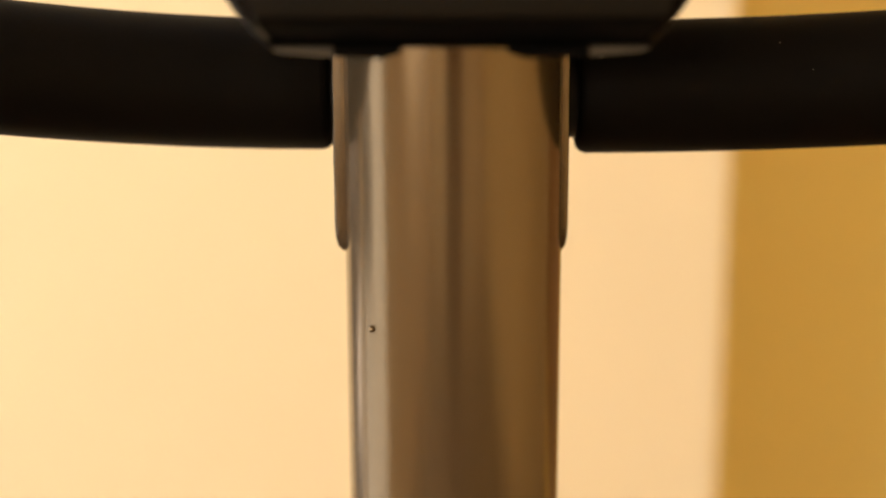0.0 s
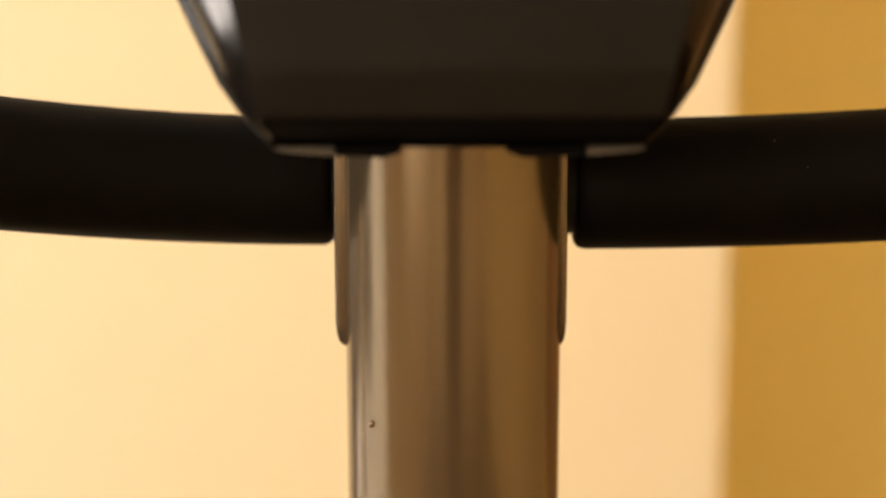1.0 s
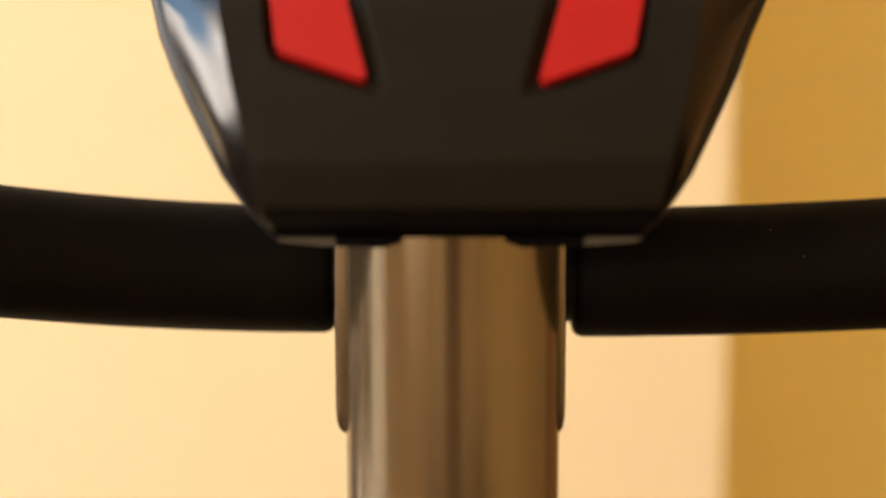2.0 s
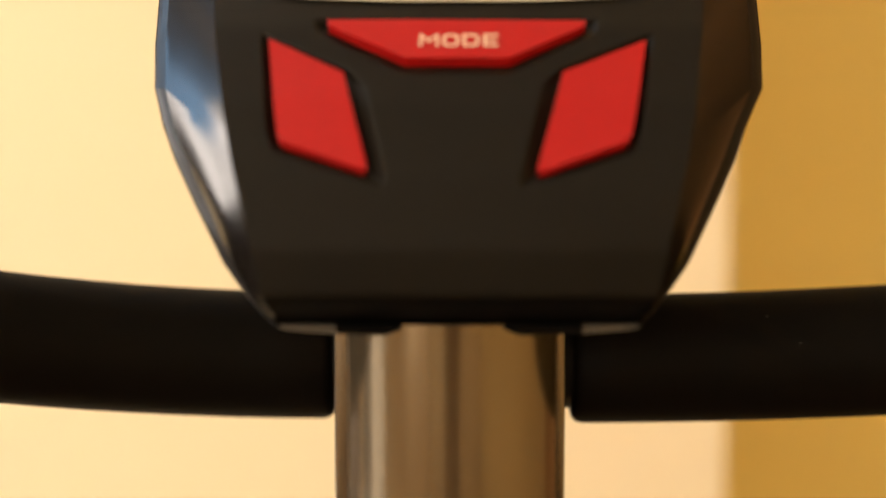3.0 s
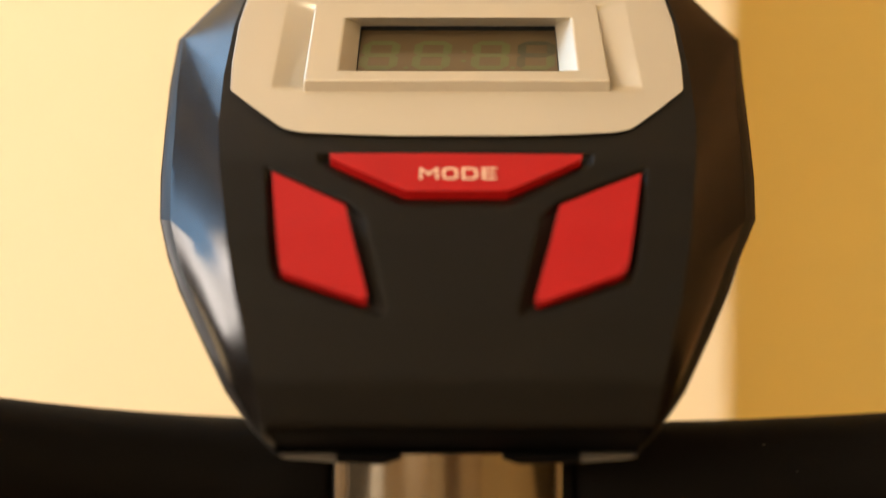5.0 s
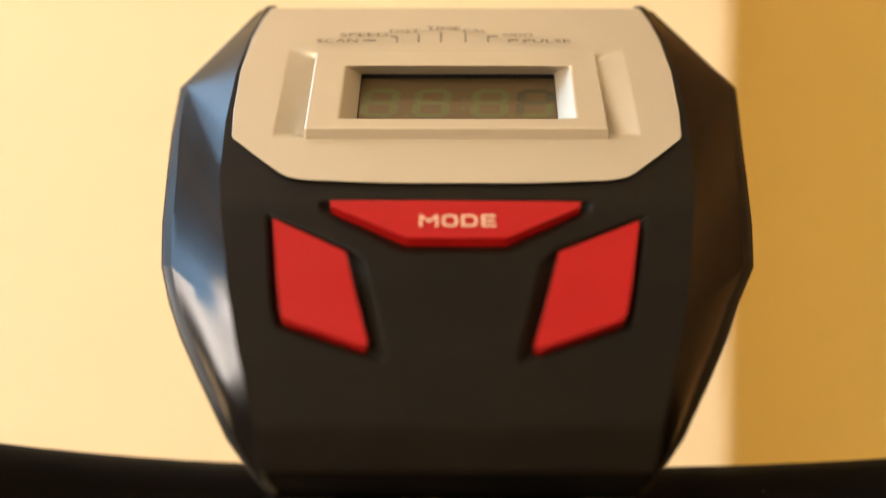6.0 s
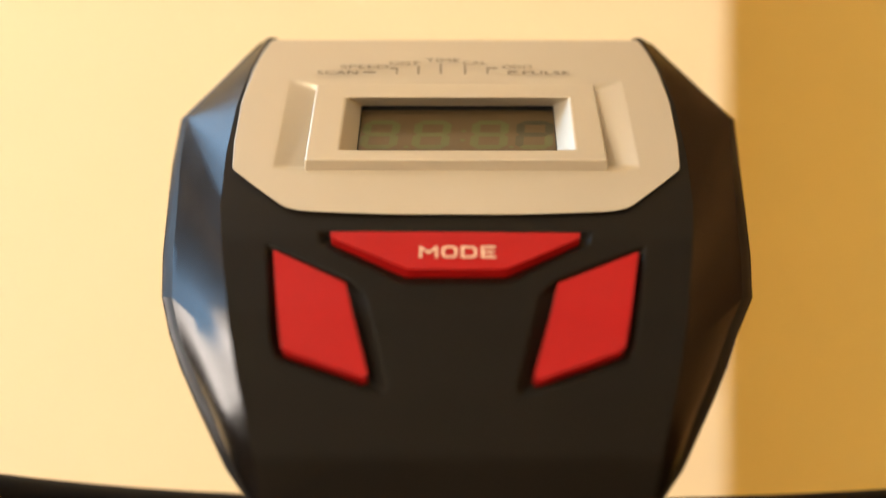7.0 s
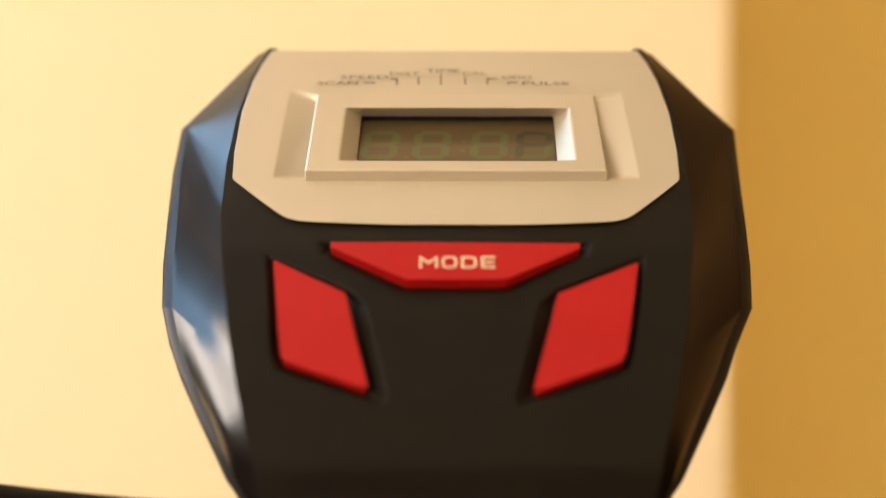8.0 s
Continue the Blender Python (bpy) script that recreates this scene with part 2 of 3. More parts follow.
box(X0 - 0.08, X0 - 0.04, W1 - 0.04, W1, WZ0, WZ1, bm)
box(X0 - 0.08, X0 - 0.04, W0 + 0.04, W1 - 0.04, WZ0, WZ0 + 0.04, bm)
box(X0 - 0.08, X0 - 0.04, W0 + 0.04, W1 - 0.04, WZ1 - 0.04, WZ1, bm)
part("window_frame", bm, M_WHITE, win)
# mullion and rail added out of view, for the dark band in the post
part("mullion", box(X0 - 0.082, X0 - 0.038, 0.56, 0.585, WZ0 + 0.04, WZ1 - 0.04), M_WHITE, win)
part("rail", box(X0 - 0.085, X0 - 0.035, 0.586, W1 - 0.04, 0.60, 0.82), M_DARK, win, "unseen dark rail added for the post's reflection")
pane = part("pane", box(X0 - 0.062, X0 - 0.058, W0 + 0.04, W1 - 0.04, WZ0 + 0.04, WZ1 - 0.04), M_GLASS, win)
pane.visible_shadow = False

# ---------------------------------------------------------------- exercise bike: post, bracket, handlebar
PX, PY, PR = 0.0022, 0.480, 0.0309
bike = tagged(new("exercise_bike"), "exercise bike with a champagne metal post and black foam handlebar", "exercise bike")
bike.location = (PX, PY, 0)


def circle(cx, cy, z, r, n=64):
    return [(cx + r * math.cos(2 * math.pi * i / n), cy + r * math.sin(2 * math.pi * i / n), z) for i in range(n)]


part("post", fixed(loft([circle(0, 0, z, PR) for z in (0.0, 0.4, 0.8, H - 0.064)], cap0=True, cap1=True)), M_POST, bike,
     "round upright post in champagne metal paint", smooth=True)
bm = bmesh.new()
bmesh.ops.create_uvsphere(bm, u_segments=12, v_segments=8, radius=0.0011, matrix=Matrix.Translation((-0.0228, -0.0209, H - 0.1585)))
part("paint_speck", bm, M_POST, bike, "tiny raised speck in the post's paint", smooth=True)


def bracket(side):
    # a flat plate welded to the post's flank, rounded off at its lower end
    x0, x1 = 0.0296, (0.0336 if side < 0 else 0.0323)
    rings = []
    for z, w, inset in ((0.066, 1.0, 0.0), (0.1330, 1.0, 0.0), (0.1365, 0.94, 0.0012), (0.1392, 0.78, 0.0035), (0.1408, 0.5, 0.0070), (0.1413, 0.2, 0.0100)):
        xa, xb, ya, yb = x0, x0 + (x1 - x0) * w, -0.0060 + inset * 0.4, 0.0300 - inset
        c = 0.0007 * w
        ring = [(xa, ya), (xb - c, ya), (xb, ya + c), (xb, yb - c), (xb - c, yb), (xa, yb)]
        rings.append([(side * a, b, H - z) for a, b in ring])
    part("bracket", fixed(loft(rings, cap0=True, cap1=True)), M_STEEL, bike, "metal bracket plate against the post", smooth=True, angle=50)


bracket(-1)
bracket(1)


def bar_axis(x):
    """Axis of the handlebar at x: it sweeps up and towards the rider, and sits a little askew."""
    d = max(0.0, abs(x) - 0.036)
    if x < 0:
        return Vector((x, 0.022 - 2.4 * d * d, H - 0.0972 + 1.05 * d * d))
    return Vector((x, 0.015 - 0.9 * d * d, H - 0.0970 + 0.48 * d * d))


def tube(name, xs, radii, mat, label):
    rings = []
    for x, r in zip(xs, radii):
        c = bar_axis(x)
        rings.append([(c.x, c.y + r * math.cos(2 * math.pi * i / 48), c.z + r * math.sin(2 * math.pi * i / 48)) for i in range(48)])
    return part(name, fixed(loft(rings, cap0=True, cap1=True)), mat, bike, label, smooth=True)


BAR_END = 0.235
tube("handlebar_tube", [-BAR_END + 0.01 + i * 0.045 for i in range(11)], [0.0146] * 11, M_TUBE, "black steel handlebar tube")
for side, start in ((-1, 0.0350), (1, 0.0352)):
    xs, rs = [], []
    for dx, dr in ((0, 0.0030), (0.0004, 0.0016), (0.0013, 0.0006), (0.003, 0)):
        xs.append(start + dx), rs.append(0.0191 - dr)
    for i in range(1, 15):
        xs.append(start + 0.003 + (BAR_END - start - 0.006) * i / 14), rs.append(0.0191)
    xs += [BAR_END - 0.001, BAR_END]
    rs += [0.0178, 0.0158]
    tube("foam_grip", [side * x for x in xs], rs, M_FOAM, "thick black foam sleeve on the handlebar")

# ---------------------------------------------------------------- the console
CX = 0.0035
PROFILE_Z = (-0.0695, -0.067, -0.064, -0.0618, -0.050, -0.034, -0.018, 0.0, 0.018, 0.037, 0.0587, 0.066)
PROFILE_Y = (0.3945, 0.3890, 0.3835, 0.3800, 0.3795, 0.3840, 0.3940, 0.4120, 0.4360, 0.4625, 0.4925, 0.5030)
zs_fine = np.linspace(PROFILE_Z[0], PROFILE_Z[-1], 400)
ys_fine = np.interp(zs_fine, PROFILE_Z, PROFILE_Y)
kernel = np.hanning(21)
ys_fine = np.convolve(np.pad(ys_fine, 10, mode="reflect", reflect_type="odd"), kernel / kernel.sum(), "valid")


def face_y(z):
    return np.interp(z, zs_fine, ys_fine)


def slope(z):
    return float((face_y(z + 0.002) - face_y(z - 0.002)) / 0.004)


def on_face(x, z, proud=0.0):
    """World point on the console's face, x and z in metres from the console's middle, lifted along the normal."""
    s = slope(z)
    k = 1 / math.hypot(1, s)
    return Vector((CX + x, float(face_y(z)) - proud * k, H + z + proud * s * k))


CREASE_Z = (-0.0695, -0.063, -0.0492, -0.0391, -0.0277, -0.020, -0.0095, -0.0013, 0.0088, 0.0228, 0.0373, 0.0493, 0.0600)
CREASE_X = (0.0415, 0.0445, 0.0472, 0.0498, 0.0527, 0.0545, 0.0567, 0.0585, 0.0605, 0.0615, 0.0612, 0.0592, 0.0555)


def crease(z):
    return np.interp(z, CREASE_Z, CREASE_X)


console = tagged(new("bike_console"), "charcoal bike console with silver display panel and red buttons", "console")
console.location = (CX, 0.45, H - 0.07)
ORIGIN = console.location.copy()


def cpart(name, bm, mat, parent=None, label="", **kw):
    """A part of the console from world coordinates."""
    bmesh.ops.translate(bm, verts=bm.verts, vec=-ORIGIN)
    return part(name, bm, mat, parent or console, label, **kw)


MODE = [(-0.0316, 0.0008), (0.0307, 0.0004), (0.0302, -0.0009), (0.0115, -0.0085), (-0.0120, -0.0085), (-0.0312, -0.0007)]
LEFT = [(-0.0453, -0.0037), (-0.0270, -0.0117), (-0.0211, -0.0318), (-0.0217, -0.0330), (-0.0404, -0.0270), (-0.0416, -0.0254)]
RIGHT = [(0.0446, -0.0041), (0.0243, -0.0117), (0.0177, -0.0325), (0.0189, -0.0334), (0.0383, -0.0270), (0.0395, -0.0252)]
MODE_WELL = [(-0.0350, 0.0018), (0.0340, 0.0018), (0.0330, -0.0014), (0.0128, -0.0110), (-0.0134, -0.0110), (-0.0340, -0.0014)]
LEFT_WELL = [(-0.0474, -0.0012), (-0.0262, -0.0100), (-0.0217, -0.0140), (-0.0165, -0.0340), (-0.0175, -0.0363), (-0.0425, -0.0283), (-0.0440, -0.0252)]
RIGHT_WELL = [(0.0468, -0.0015), (0.0238, -0.0100), (0.0192, -0.0140), (0.0135, -0.0342), (0.0145, -0.0366), (0.0404, -0.0285), (0.0418, -0.0252)]

SILVER_Z = (0.0060, 0.0064, 0.0070, 0.0078, 0.0088, 0.0134, 0.0180, 0.0188, 0.026, 0.038, 0.0484, 0.0545, 0.0592)
SILVER_X = (0.0100, 0.0240, 0.0395, 0.0435, 0.0455, 0.0524, 0.0588, 0.0592, 0.0600, 0.0601, 0.0586, 0.0567, 0.0545)

SIDE_WIDTHS = (0.0016, 0.0016, 0.0036, 0.0016, 0.0014, 0.0014, 0.0014)   # the inner flank of a side well slopes gently

# front shell: a curved face with sunken wells for the buttons
NR, NC = 250, 230
zr = np.linspace(-0.0695, 0.0600, NR)
verts, faces = [], []
for z in zr:
    w = crease(z)
    x = np.linspace(-1, 1, NC) * w
    zz = np.full(NC, z)
    sink = np.zeros(NC)
    for well, widths in ((MODE_WELL, [0.0016] * 6), (LEFT_WELL, SIDE_WIDTHS), (RIGHT_WELL, SIDE_WIDTHS)):
        sink = np.maximum(sink, 0.0027 * np.clip(inside_distance(x, zz, well, widths), 0, 1))
    if z > 0.0085:      # cut-out behind the display panel
        sw = float(np.interp(z, SILVER_Z, SILVER_X)) - 0.0012
        sink = np.maximum(sink, 0.0090 * (np.abs(x) < sw) * min(1, (z - 0.0085) / 0.001))
    y = face_y(z) + sink
    verts += [(CX + a, b, H + z) for a, b in zip(x, y)]
for r in range(NR - 1):
    for c in range(NC - 1):
        a = r * NC + c
        faces.append((a, a + 1, a + NC + 1, a + NC))
BAND = int(np.searchsorted(zr, -0.0616))       # rows below this form the recessed band, its undercut shade coloured black
band_faces, faces = faces[:BAND * (NC - 1)], faces[BAND * (NC - 1):]
band = bmesh.new()
bv = [band.verts.new(Vector(v) + Vector((0, 0.0012, 0))) for v in verts[:(BAND + 1) * NC]]
for f in band_faces:
    band.faces.new([bv[i] for i in f])
back = [band.verts.new((CX + x, 0.520, H - 0.0695)) for x in (-0.0415, 0.0415)]
band.faces.new(back + bv[NC - 1::-1])
shelf = [band.verts.new(v.co + Vector((0, -0.0012, 0.0))) for v in bv[BAND * NC:]]
for c in range(NC - 1):                        # the small step back under the shell's edge
    band.faces.new((bv[BAND * NC + c], bv[BAND * NC + c + 1], shelf[c + 1], shelf[c]))
cpart("lower_band", band, M_BAND, label="recessed undercut band, its shade put into matt black")
verts = verts[BAND * NC:]
faces = [tuple(i - BAND * NC for i in f) for f in faces]
me = bpy.data.meshes.new("front_shell")
me.from_pydata([tuple(Vector(v) - ORIGIN) for v in verts], [], faces)
me.materials.append(M_SHELL)
for p in me.polygons:
    p.use_smooth = True
shell = new("front_shell", me)
shell.parent = console
shell["label"] = "charcoal satin plastic front shell"

# faceted cheeks down both flanks
OUTER = [(0.0583, 0.498, 0.0588), (0.081, 0.49, 0.0353), (0.0813, 0.476, 0.0213), (0.0803, 0.461, 0.008), (0.079, 0.446, -0.0044),
         (0.0769, 0.432, -0.0153), (0.0738, 0.425, -0.0246), (0.07, 0.419, -0.0328), (0.0648, 0.413, -0.0422), (0.0566, 0.405, -0.0566), (0.0505, 0.4, -0.0639), (0.043, 0.392, -0.0695)]


def crease_point(side, z):
    return (CX + side * float(crease(z)), float(face_y(z)), H + z)


def outline(side, i, inset=0.0):
    """Point i of the flank's outer line; inset: how far the glossy flank stops short of the rear housing's edge."""
    x, y, z = OUTER[i]
    if side > 0:
        x *= 1.020 if i == 1 else 0.978 if i > 5 else 1.005
    k = min(1.0, i, (11 - i) / 2)
    return Vector((CX + side * (x - inset * k), y - 0.35 * inset * k, H + z * (1 - 0.003 * k * (inset > 0))))


def cheek(side):
    def o(i):
        return outline(side, i, 0.0002)
    bm = bmesh.new()

    def resample(points, m):
        points = [Vector(p) for p in points]
        f = np.linspace(0, len(points) - 1, m)
        return [points[min(int(a), len(points) - 2)].lerp(points[min(int(a), len(points) - 2) + 1], a - min(int(a), len(points) - 2)) for a in f]

    def shoulder(i):
        """Where the facet turns over into the narrow rim along the outer line."""
        k = min(1.0, i / 1.5, (11 - i) / 2)
        return o(i) + Vector((-side * 0.0034, -0.0055 if 3 <= i <= 8 else -0.0090, 0.0)) * k

    def strip(left, mid, right, bulge, n=10, m=15, rim=4):
        rows = []
        out = Vector((side * 0.72, -0.62, 0.3)) * bulge
        for r, (a, b, c) in enumerate(zip(resample(left, m), resample(mid, m), resample(right, m))):
            swell = math.sin(math.pi * r / (m - 1))
            row = [bm.verts.new(a.lerp(b, k / n) + out * swell * math.sin(math.pi * k / n)) for k in range(n + 1)]
            row += [bm.verts.new(b.lerp(c, k / rim) + Vector((side * 0.0004, -0.0002, 0)) * math.sin(math.pi * k / rim)) for k in range(1, rim + 1)]
            rows.append(row)
        for p, q in zip(rows, rows[1:]):
            for k in range(n + rim):
                bm.faces.new((p[k], p[k + 1], q[k + 1], q[k])).material_index = int(k >= n)
    # upper triangle fan up to the top edge
    zf = np.linspace(0.0600, 0.0088, 15)
    apex = Vector(o(1))
    top = Vector(o(0))
    line = [top.lerp(apex, min(1, k / 5)) for k in range(15)]
    inner_line = [top.lerp(shoulder(1), min(1, k / 5)) for k in range(15)]
    strip([crease_point(side, z) for z in zf], inner_line, line, 0.0)
    # middle facet
    zf = np.linspace(0.0088, -0.0272, 15)
    strip([crease_point(side, z) for z in zf], [shoulder(i) for i in range(1, 6)], [o(i) for i in range(1, 6)], 0.0)
    # lower facet
    zf = np.linspace(-0.0272, -0.0695, 15)
    strip([crease_point(side, z) for z in zf], [shoulder(i) for i in range(5, 12)], [o(i) for i in range(5, 12)], 0.0013)
    bmesh.ops.remove_doubles(bm, verts=bm.verts, dist=0.00005)
    bmesh.ops.dissolve_degenerate(bm, edges=bm.edges, dist=0.00002)
    fixed(bm)
    # normals outward
    if sum(f.normal.x * f.calc_area() for f in bm.faces) * side < 0:
        bmesh.ops.reverse_faces(bm, faces=bm.faces)
    ob = cpart("cheek", bm, M_CHEEK, label="faceted glossy charcoal flank", smooth=True, angle=14, bevel=0.0006, limit=13)
    ob.data.materials.append(M_EDGE)           # the rim is matt
    return ob


cheek(-1)
cheek(1)

# rear housing: a dark lip round the flanks, then the back
N = len(OUTER)
inner = [outline(-1, i, 0.0002) + Vector((0.0002, 0.0006, 0)) for i in range(N)] + [outline(1, i, 0.0002) + Vector((-0.0002, 0.0006, 0)) for i in range(N - 1, -1, -1)]
ring = [outline(-1, i) for i in range(N)] + [outline(1, i) for i in range(N - 1, -1, -1)]
rings = [inner, ring, [p + Vector((0.0, 0.004, 0.0)) for p in ring]]
for k, back in ((0.985, 0.012), (0.92, 0.024), (0.78, 0.036)):
    rings.append([Vector((CX + (p.x - CX) * k, p.y + (0.545 - p.y) * (back / 0.040), H + (p.z - H) * k)) for p in ring])
cpart("rear_housing", fixed(loft(rings, cap1=True)), M_REAR, label="dark grey plastic rear housing", smooth=True, angle=40)

# two rim pieces below the shell, each with a black tab beside the gap over the post
for side, gap in ((-1, 0.0136), (1, 0.0106)):
    def section(stations, y0):
        rings = []
        for y, lift in ((y0, 0.0004), (y0 + 0.001, 0.0), (0.500, 0.0)):
            rings.append([(CX + side * stations[0][0], y, H - 0.0694)] + [(CX + side * stations[-1][0], y, H - 0.0694)] + [(CX + side * a, y, H - d + lift) for a, d in stations[::-1]])
        return fixed(loft(rings, cap0=True, cap1=True))
    cpart("lower_rim", section(((0.0425, 0.0703), (0.0405, 0.0709), (0.0290, 0.0718)), 0.3930), M_RIM, label="grey rim under the console")
    cpart("rim_tab", section(((0.0289, 0.0718), (gap + 0.004, 0.0722), (gap, 0.0708)), 0.3925), M_BAND, label="black tab under the console")

# silver display panel
zr = np.concatenate([np.linspace(0.0060, 0.0090, 14)[:-1], np.linspace(0.0090, 0.0592, 120)])
NR, NC = len(zr), 260
verts, faces = [], []
for z in zr:
    w = float(np.interp(z, SILVER_Z, SILVER_X))
    x = np.linspace(-w, w, NC)
    f = (z - 0.0176) / (0.0437 - 0.0176)
    xo, xi = 0.0484 - 0.0010 * f, 0.0392
    u = np.clip((xo - np.abs(x)) / (xo - xi), 0, 1) * (np.abs(x) > xi - 0.002)
    ztop = 0.0436 + 0.0026 * np.clip((np.abs(x) - xi) / (xo - xi), 0, 1)     # the trough's slanting upper end
    ends = smoothstep((z - 0.0180) / 0.0016) * smoothstep((ztop + 0.0004 - z) / 0.0026)
    y = face_y(z) - 0.0012 + (0.0080 - 0.0054 * min(1, max(0, f))) * u * ends
    y[0] += 0.0013
    y[-1] += 0.0013
    if z in (zr[0], zr[-1]):
        y = y + 0.0013
    verts += [(CX + a, b, H + z) for a, b in zip(x, y)]
for r in range(NR - 1):
    for c in range(NC - 1):
        a = r * NC + c
        vx, vz = verts[a][0] - CX, zr[r]
        if abs(vx) < 0.0365 and 0.0200 < vz < 0.0415:
            continue                # opening under the bezel
        faces.append((a, a + 1, a + NC + 1, a + NC))
me = bpy.data.meshes.new("display_panel")
me.from_pydata([tuple(Vector(v) - ORIGIN) for v in verts], [], faces)
me.materials.append(M_SILVER)
for p in me.polygons:
    p.use_smooth = True
me.set_sharp_from_angle(angle=radians(35))
panel = new("display_panel", me)
panel.parent = console
panel["label"] = "silver painted display panel"

# bezel round the display window: a raised plate with a sunken window; the glass lies parallel to it
B0, B1 = on_face(0, 0.0178, 0.0036), on_face(0, 0.0432, 0.0010)
B_UP = (B1 - B0).normalized()
B_OUT = Vector((1, 0, 0)).cross(B_UP).normalized()
if B_OUT.y > 0:
    B_OUT.negate()


def on_bezel(x, s, h=0.0):
    """World point on the bezel's plane: x across, s up from its lower edge, h out of it."""
    return B0 + Vector((x, 0, 0)) + B_UP * s + B_OUT * h


def loop(corners, h):
    return [on_bezel(x, s, h) for x, s in corners]


BL = (B1 - B0).length
WIN = [(-0.0268, 0.0125), (0.0273, 0.0125), (0.0277, 0.0386), (-0.0266, 0.0386)]
bm = loft([
    loop([(-0.0406, -0.0030), (0.0404, -0.0030), (0.0398, BL + 0.0004), (-0.0398, BL + 0.0004)], -0.0140),
    loop([(-0.0398, 0.0), (0.0396, 0.0), (0.0394, BL), (-0.0394, BL)], 0.0),
    loop([(-0.0311, 0.0049), (0.0317, 0.0049), (0.0319, 0.0354), (-0.0308, 0.0354)], 0.0),
    loop(WIN, -0.0044),
])
cpart("bezel", fixed(bm), M_SILVER, panel, "raised silver bezel round the display", bevel=0.0005, segs=3)
# walls of the gap round the glass, coloured black for its shade
cpart("gap_shade", fixed(loft([loop(WIN, -0.0043), loop(WIN, -0.0060)])), M_TUBE, panel, "thin black frame standing in for the gap's shade")
GLASS = [(x * 1.01, s + (0.0004 if s > 0.015 else -0.0004)) for x, s in WIN]
lcd = cpart("lcd", fixed(loft([loop(GLASS, -0.0058), loop(GLASS, -0.0072)], cap0=True, cap1=True)), M_LCD, label="unlit olive-grey liquid crystal display")


# seven-segment digits, a colon and points, unlit
def bar_on_lcd(bm, x0, s0, x1, s1, w):
    a, b = Vector((x0, s0)), Vector((x1, s1))
    d = (b - a).normalized()
    n = Vector((-d.y, d.x)) * w / 2
    pts = [a, a + d * w / 2 + n, b - d * w / 2 + n, b, b - d * w / 2 - n, a + d * w / 2 - n]
    bm.faces.new([bm.verts.new(on_bezel(p.x, p.y, -0.00575)) for p in pts])


DIGIT_LOW, DIGIT_HIGH = 0.0172, 0.0312


def digit(x, dark):
    wide, lean = 0.0080, 0.0011
    low, high = DIGIT_LOW, DIGIT_HIGH
    mid = (low + high) / 2
    segs = {"a": (0, high, 1, high), "g": (0, mid, 1, mid), "d": (0, low, 1, low), "f": (0, mid, 0, high), "b": (1, mid, 1, high), "e": (0, low, 0, mid), "c": (1, low, 1, mid)}
    for key, (u0, a, u1, b) in segs.items():
        bm = bmesh.new()
        bar_on_lcd(bm, x + u0 * wide + lean * (a - low) / (high - low), a, x + u1 * wide + lean * (b - low) / (high - low), b, 0.0023)
        cpart("segment", fixed(bm), M_SEGD if key in dark else M_SEG, lcd)


for x, dark in ((-0.0254, ""), (-0.0112, ""), (0.0048, ""), (0.0172, "abefg")):
    digit(x, dark)
for x, s in ((-0.0136, 0.0172), (0.0151, 0.0172), (0.0019, 0.0210), (0.0022, 0.0262)):
    bm = bmesh.new()
    bar_on_lcd(bm, x - 0.0009, s, x + 0.0009, s, 0.0017)
    cpart("display_dot", fixed(bm), M_SEG, lcd)


# buttons
def spans(outline, n):
    """Rows of (z, left x, right x) across a convex outline."""
    zs = sorted({p[1] for p in outline})
    levels = sorted(set(np.linspace(zs[0] + 0.00015, zs[-1] - 0.00015, n)) | {z for z in zs[1:-1]})
    rows = []
    for z in levels:
        xs = []
        for (xa, za), (xb, zb) in zip(outline, outline[1:] + outline[:1]):
            if min(za, zb) <= z <= max(za, zb) and za != zb:
                xs.append(xa + (xb - xa) * (z - za) / (zb - za))
        rows.append((z, min(xs), max(xs)))
    return rows


def button(name, outline, label, proud=0.0014):
    rows = spans(outline, 14)
    bm = bmesh.new()
    top, foot = [], []
    for z, a, b in rows:
        top.append([bm.verts.new(on_face(a + (b - a) * k / 6, z, proud)) for k in range(7)])
    for p, q in zip(top, top[1:]):
        for k in range(6):
            bm.faces.new((p[k], p[k + 1], q[k + 1], q[k]))
    rim = top[0] + [r[-1] for r in top[1:-1]] + top[-1][::-1] + [r[0] for r in top[-2:0:-1]]
    deep = Vector((0, 1, -slope(rows[len(rows) // 2][0]))).normalized() * 0.0040
    low = [bm.verts.new(v.co + deep) for v in rim]
    for k in range(len(rim)):
        j = (k + 1) % len(rim)
        bm.faces.new((rim[k], rim[j], low[j], low[k]))
    return cpart(name, fixed(bm), M_RED, label=label, smooth=True, bevel=0.0006, segs=3, angle=40)


mode_button = button("mode_button", MODE, "red trapezoid button marked MODE")
button("side_button", LEFT, "blank red four-sided button")
button("side_button", RIGHT, "blank red four-sided button")


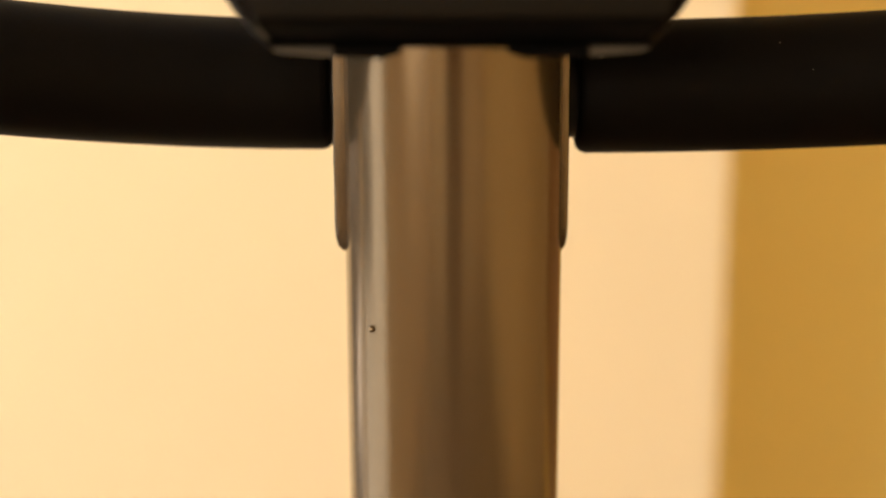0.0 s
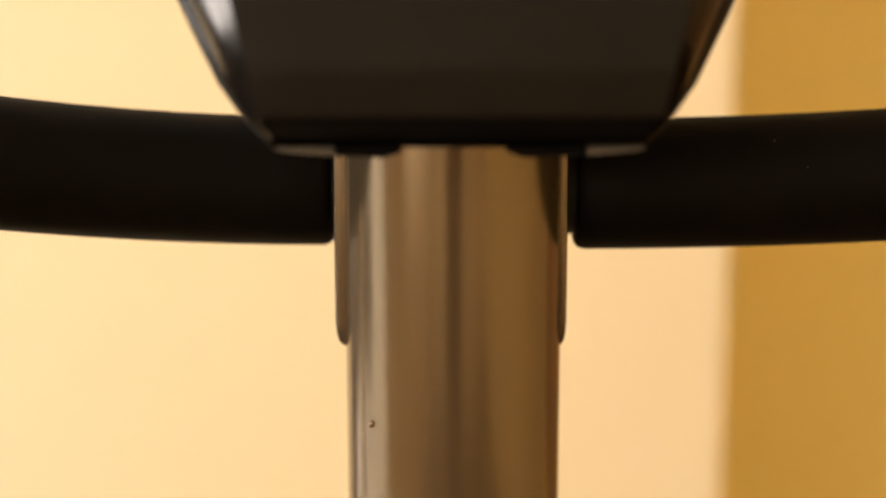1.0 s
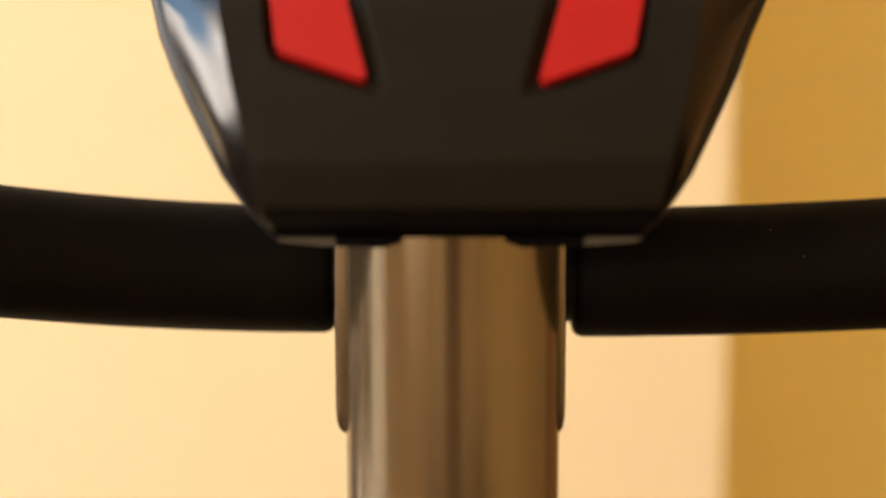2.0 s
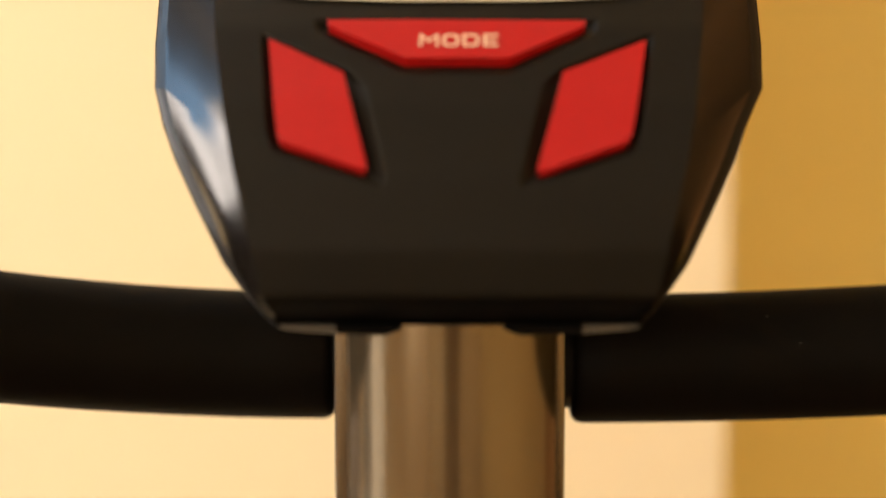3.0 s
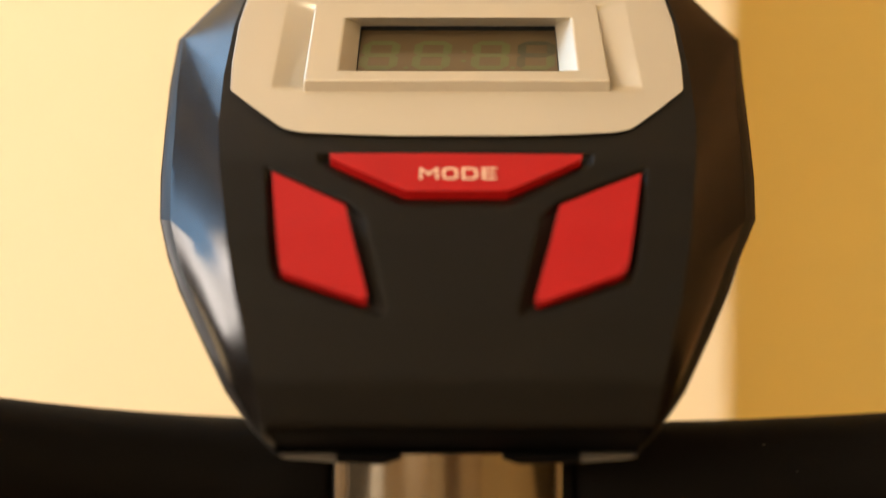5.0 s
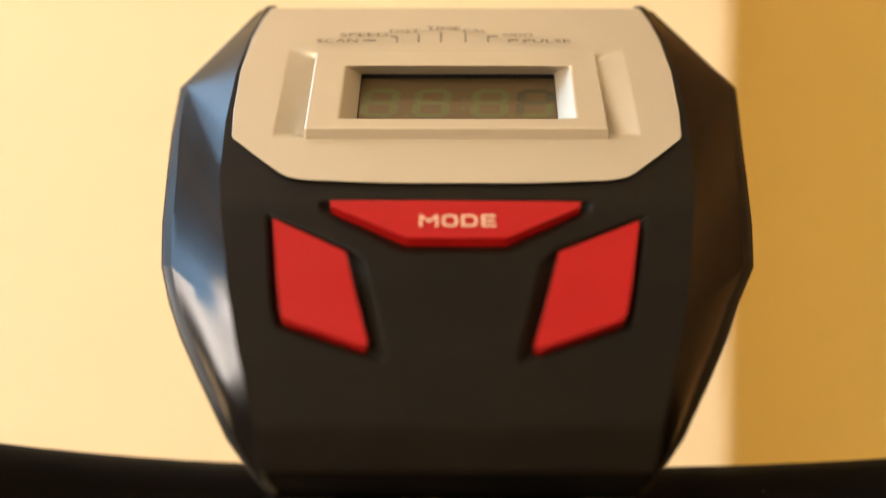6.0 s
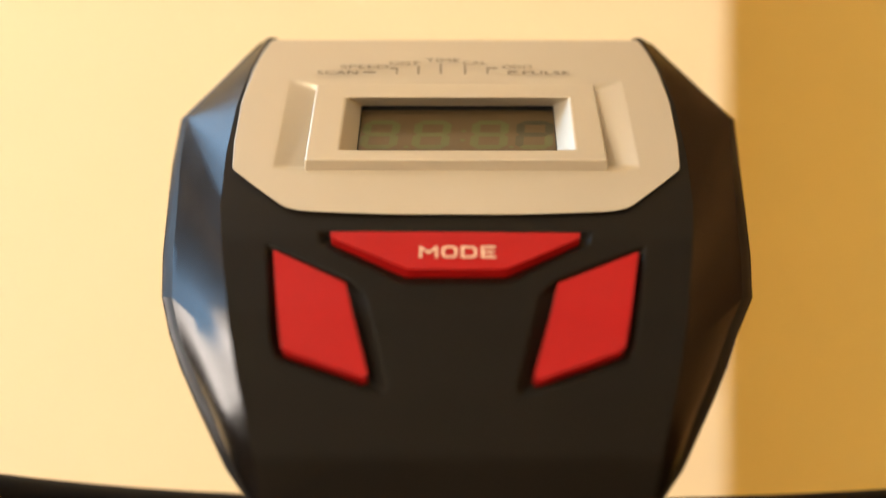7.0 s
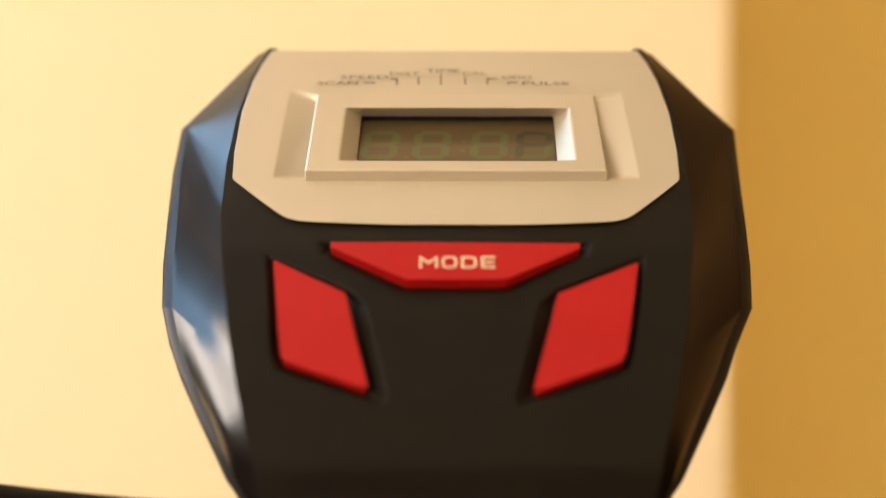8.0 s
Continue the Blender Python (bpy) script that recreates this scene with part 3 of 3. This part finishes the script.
def lettering(text, x, z, width, height, mat, parent, proud, bold=0.0, name="lettering"):
    """Flat letters whose box is centred at x, z on the face."""
    cu = bpy.data.curves.new(name, "FONT")
    cu.body, cu.align_x, cu.align_y, cu.offset, cu.resolution_u = text, "CENTER", "CENTER", bold, 3
    tmp = bpy.data.objects.new(name, cu)
    scene.collection.objects.link(tmp)
    dg = bpy.context.evaluated_depsgraph_get()
    me = bpy.data.meshes.new_from_object(tmp.evaluated_get(dg))
    bpy.data.objects.remove(tmp)
    co = np.array([v.co[:] for v in me.vertices])
    lo, hi = co.min(0), co.max(0)
    k = 1 / math.hypot(1, slope(z))
    for v in me.vertices:
        a = ((v.co.x - lo[0]) / (hi[0] - lo[0]) - 0.5) * width
        b = ((v.co.y - lo[1]) / (hi[1] - lo[1]) - 0.5) * height
        v.co = on_face(x + a, z + b * k, proud) - ORIGIN
    me.materials.clear()
    me.materials.append(mat)
    ob = new(name, me)
    ob.parent = parent
    ob["label"] = "printed word " + text
    return ob




def stroke_word(letters, x, z, height, pen, mat, parent, proud, label):
    """Letters drawn with a square pen: each is (left edge, width, strokes), strokes in units of width and height."""
    bm = bmesh.new()
    k = 1 / math.hypot(1, slope(z))
    for left, wide, strokes in letters:
        for stroke in strokes:
            pts = [Vector((left + pen / 2 + u * (wide - pen), -height / 2 + pen / 2 + v * (height - pen))) for u, v in stroke]
            closed = stroke[0] == stroke[-1]
            if closed:
                pts = pts[:-1]
            n = len(pts)
            sides = []
            for i, p in enumerate(pts):
                a = (p - pts[i - 1]).normalized() if i or closed else None
                b = (pts[(i + 1) % n] - p).normalized() if i < n - 1 or closed else None
                d = ((a or b) + (b or a)).normalized()
                across = Vector((-d.y, d.x))
                one = a or b
                across *= pen / 2 / max(0.5, across.dot(Vector((-one.y, one.x))))
                end = Vector((0, 0)) if closed or 0 < i < n - 1 else d * pen / 2 * (1 if i else -1)
                sides.append([bm.verts.new(on_face(x + q.x, z + q.y * k, proud)) for q in (p + end + across, p + end - across)])
            for i in range(n if closed else n - 1):
                a, b = sides[i], sides[(i + 1) % n]
                bm.faces.new((a[0], a[1], b[1], b[0]))
    return cpart("lettering", fixed(bm), mat, parent, label)


ROUND_O = [(0.28, 0), (0.72, 0), (0.93, 0.1), (1, 0.32), (1, 0.68), (0.93, 0.9), (0.72, 1), (0.28, 1), (0.07, 0.9), (0, 0.68), (0, 0.32), (0.07, 0.1), (0.28, 0)]
ROUND_D = [(0, 0), (0.68, 0), (0.92, 0.1), (1, 0.32), (1, 0.68), (0.92, 0.9), (0.68, 1), (0, 1), (0, 0)]
LETTER_M = [[(0, 0), (0, 1), (0.5, 0.42), (1, 1), (1, 0)]]
LETTER_E = [[(1, 0), (0, 0), (0, 1), (1, 1)], [(0.23, 0.5), (0.9, 0.5)]]
stroke_word([(-0.0094, 0.0045, LETTER_M), (-0.0039, 0.0038, [ROUND_O]), (0.0009, 0.0038, [ROUND_D]), (0.0058, 0.0035, LETTER_E)],
            0.0001, -0.0045, 0.0040, 0.00058, M_PRINT, mode_button, 0.0018, "printed word MODE")
for text, x, z, w in (("SCAN", -0.0338, 0.0464, 0.0116), ("SPEED", -0.0262, 0.0484, 0.0138), ("DIST", -0.0146, 0.0496, 0.0086), ("TIME", -0.0036, 0.0506, 0.0098),
                      ("CAL", 0.0056, 0.0497, 0.0070), ("ODO", 0.0178, 0.0484, 0.0086), ("PULSE", 0.0260, 0.0464, 0.0134)):
    lettering(text, x, z, w, 0.0020, M_INK, panel, 0.00150, bold=0.0)


def ticks(points):
    bm = bmesh.new()
    for (x0, z0), (x1, z1) in zip(points, points[1:]):
        a, b = Vector((x0, z0)), Vector((x1, z1))
        d = (b - a).normalized() * 0.0002
        n = Vector((-d.y, d.x))
        bm.faces.new([bm.verts.new(on_face(p.x, p.y, 0.0015)) for p in (a - d - n, b + d - n, b + d + n, a - d + n)])
    fixed(bm)
    cpart("leader_line", bm, M_INK, panel)


ticks([(-0.0262, 0.0465), (-0.0230, 0.0465)])
ticks([(-0.0186, 0.0478), (-0.0168, 0.0478), (-0.0168, 0.0461)])
ticks([(-0.0106, 0.0485), (-0.0106, 0.0461)])
ticks([(-0.0042, 0.0492), (-0.0042, 0.0461)])
ticks([(0.0028, 0.0486), (0.0028, 0.0461)])
ticks([(0.0118, 0.0479), (0.0092, 0.0479), (0.0092, 0.0461)])
ticks([(0.0176, 0.0467), (0.0152, 0.0467), (0.0152, 0.0461)])

# ---------------------------------------------------------------- unseen ceiling light, added for the ledges beside the buttons
lamp = tagged(new("added_ceiling_light"), "unseen flat ceiling light added as warm fill", "ceiling light")
lamp.location = (-0.85, -0.22, TOP)
part("housing", box(-0.18, 0.18, -0.18, 0.18, -0.040, 0), M_LAMP, lamp, bevel=0.01)


# pale specks of dust on the foam
def speck(x, angle, r):
    c = bar_axis(x)
    bm = bmesh.new()
    p = Vector((PX + x, PY + c.y - 0.0190 * math.cos(angle), c.z + 0.0190 * math.sin(angle)))
    bmesh.ops.create_icosphere(bm, subdivisions=1, radius=r)
    tagged(part("dust_speck", bm, M_DUST), "tiny pale speck of dust on black foam", "dust", "dust specks on the grip").location = p


for x, angle, r in ((0.0412, 0.62, 0.00035), (0.0905, 0.80, 0.00030), (0.0990, 0.35, 0.00025)):
    speck(x, angle, r)
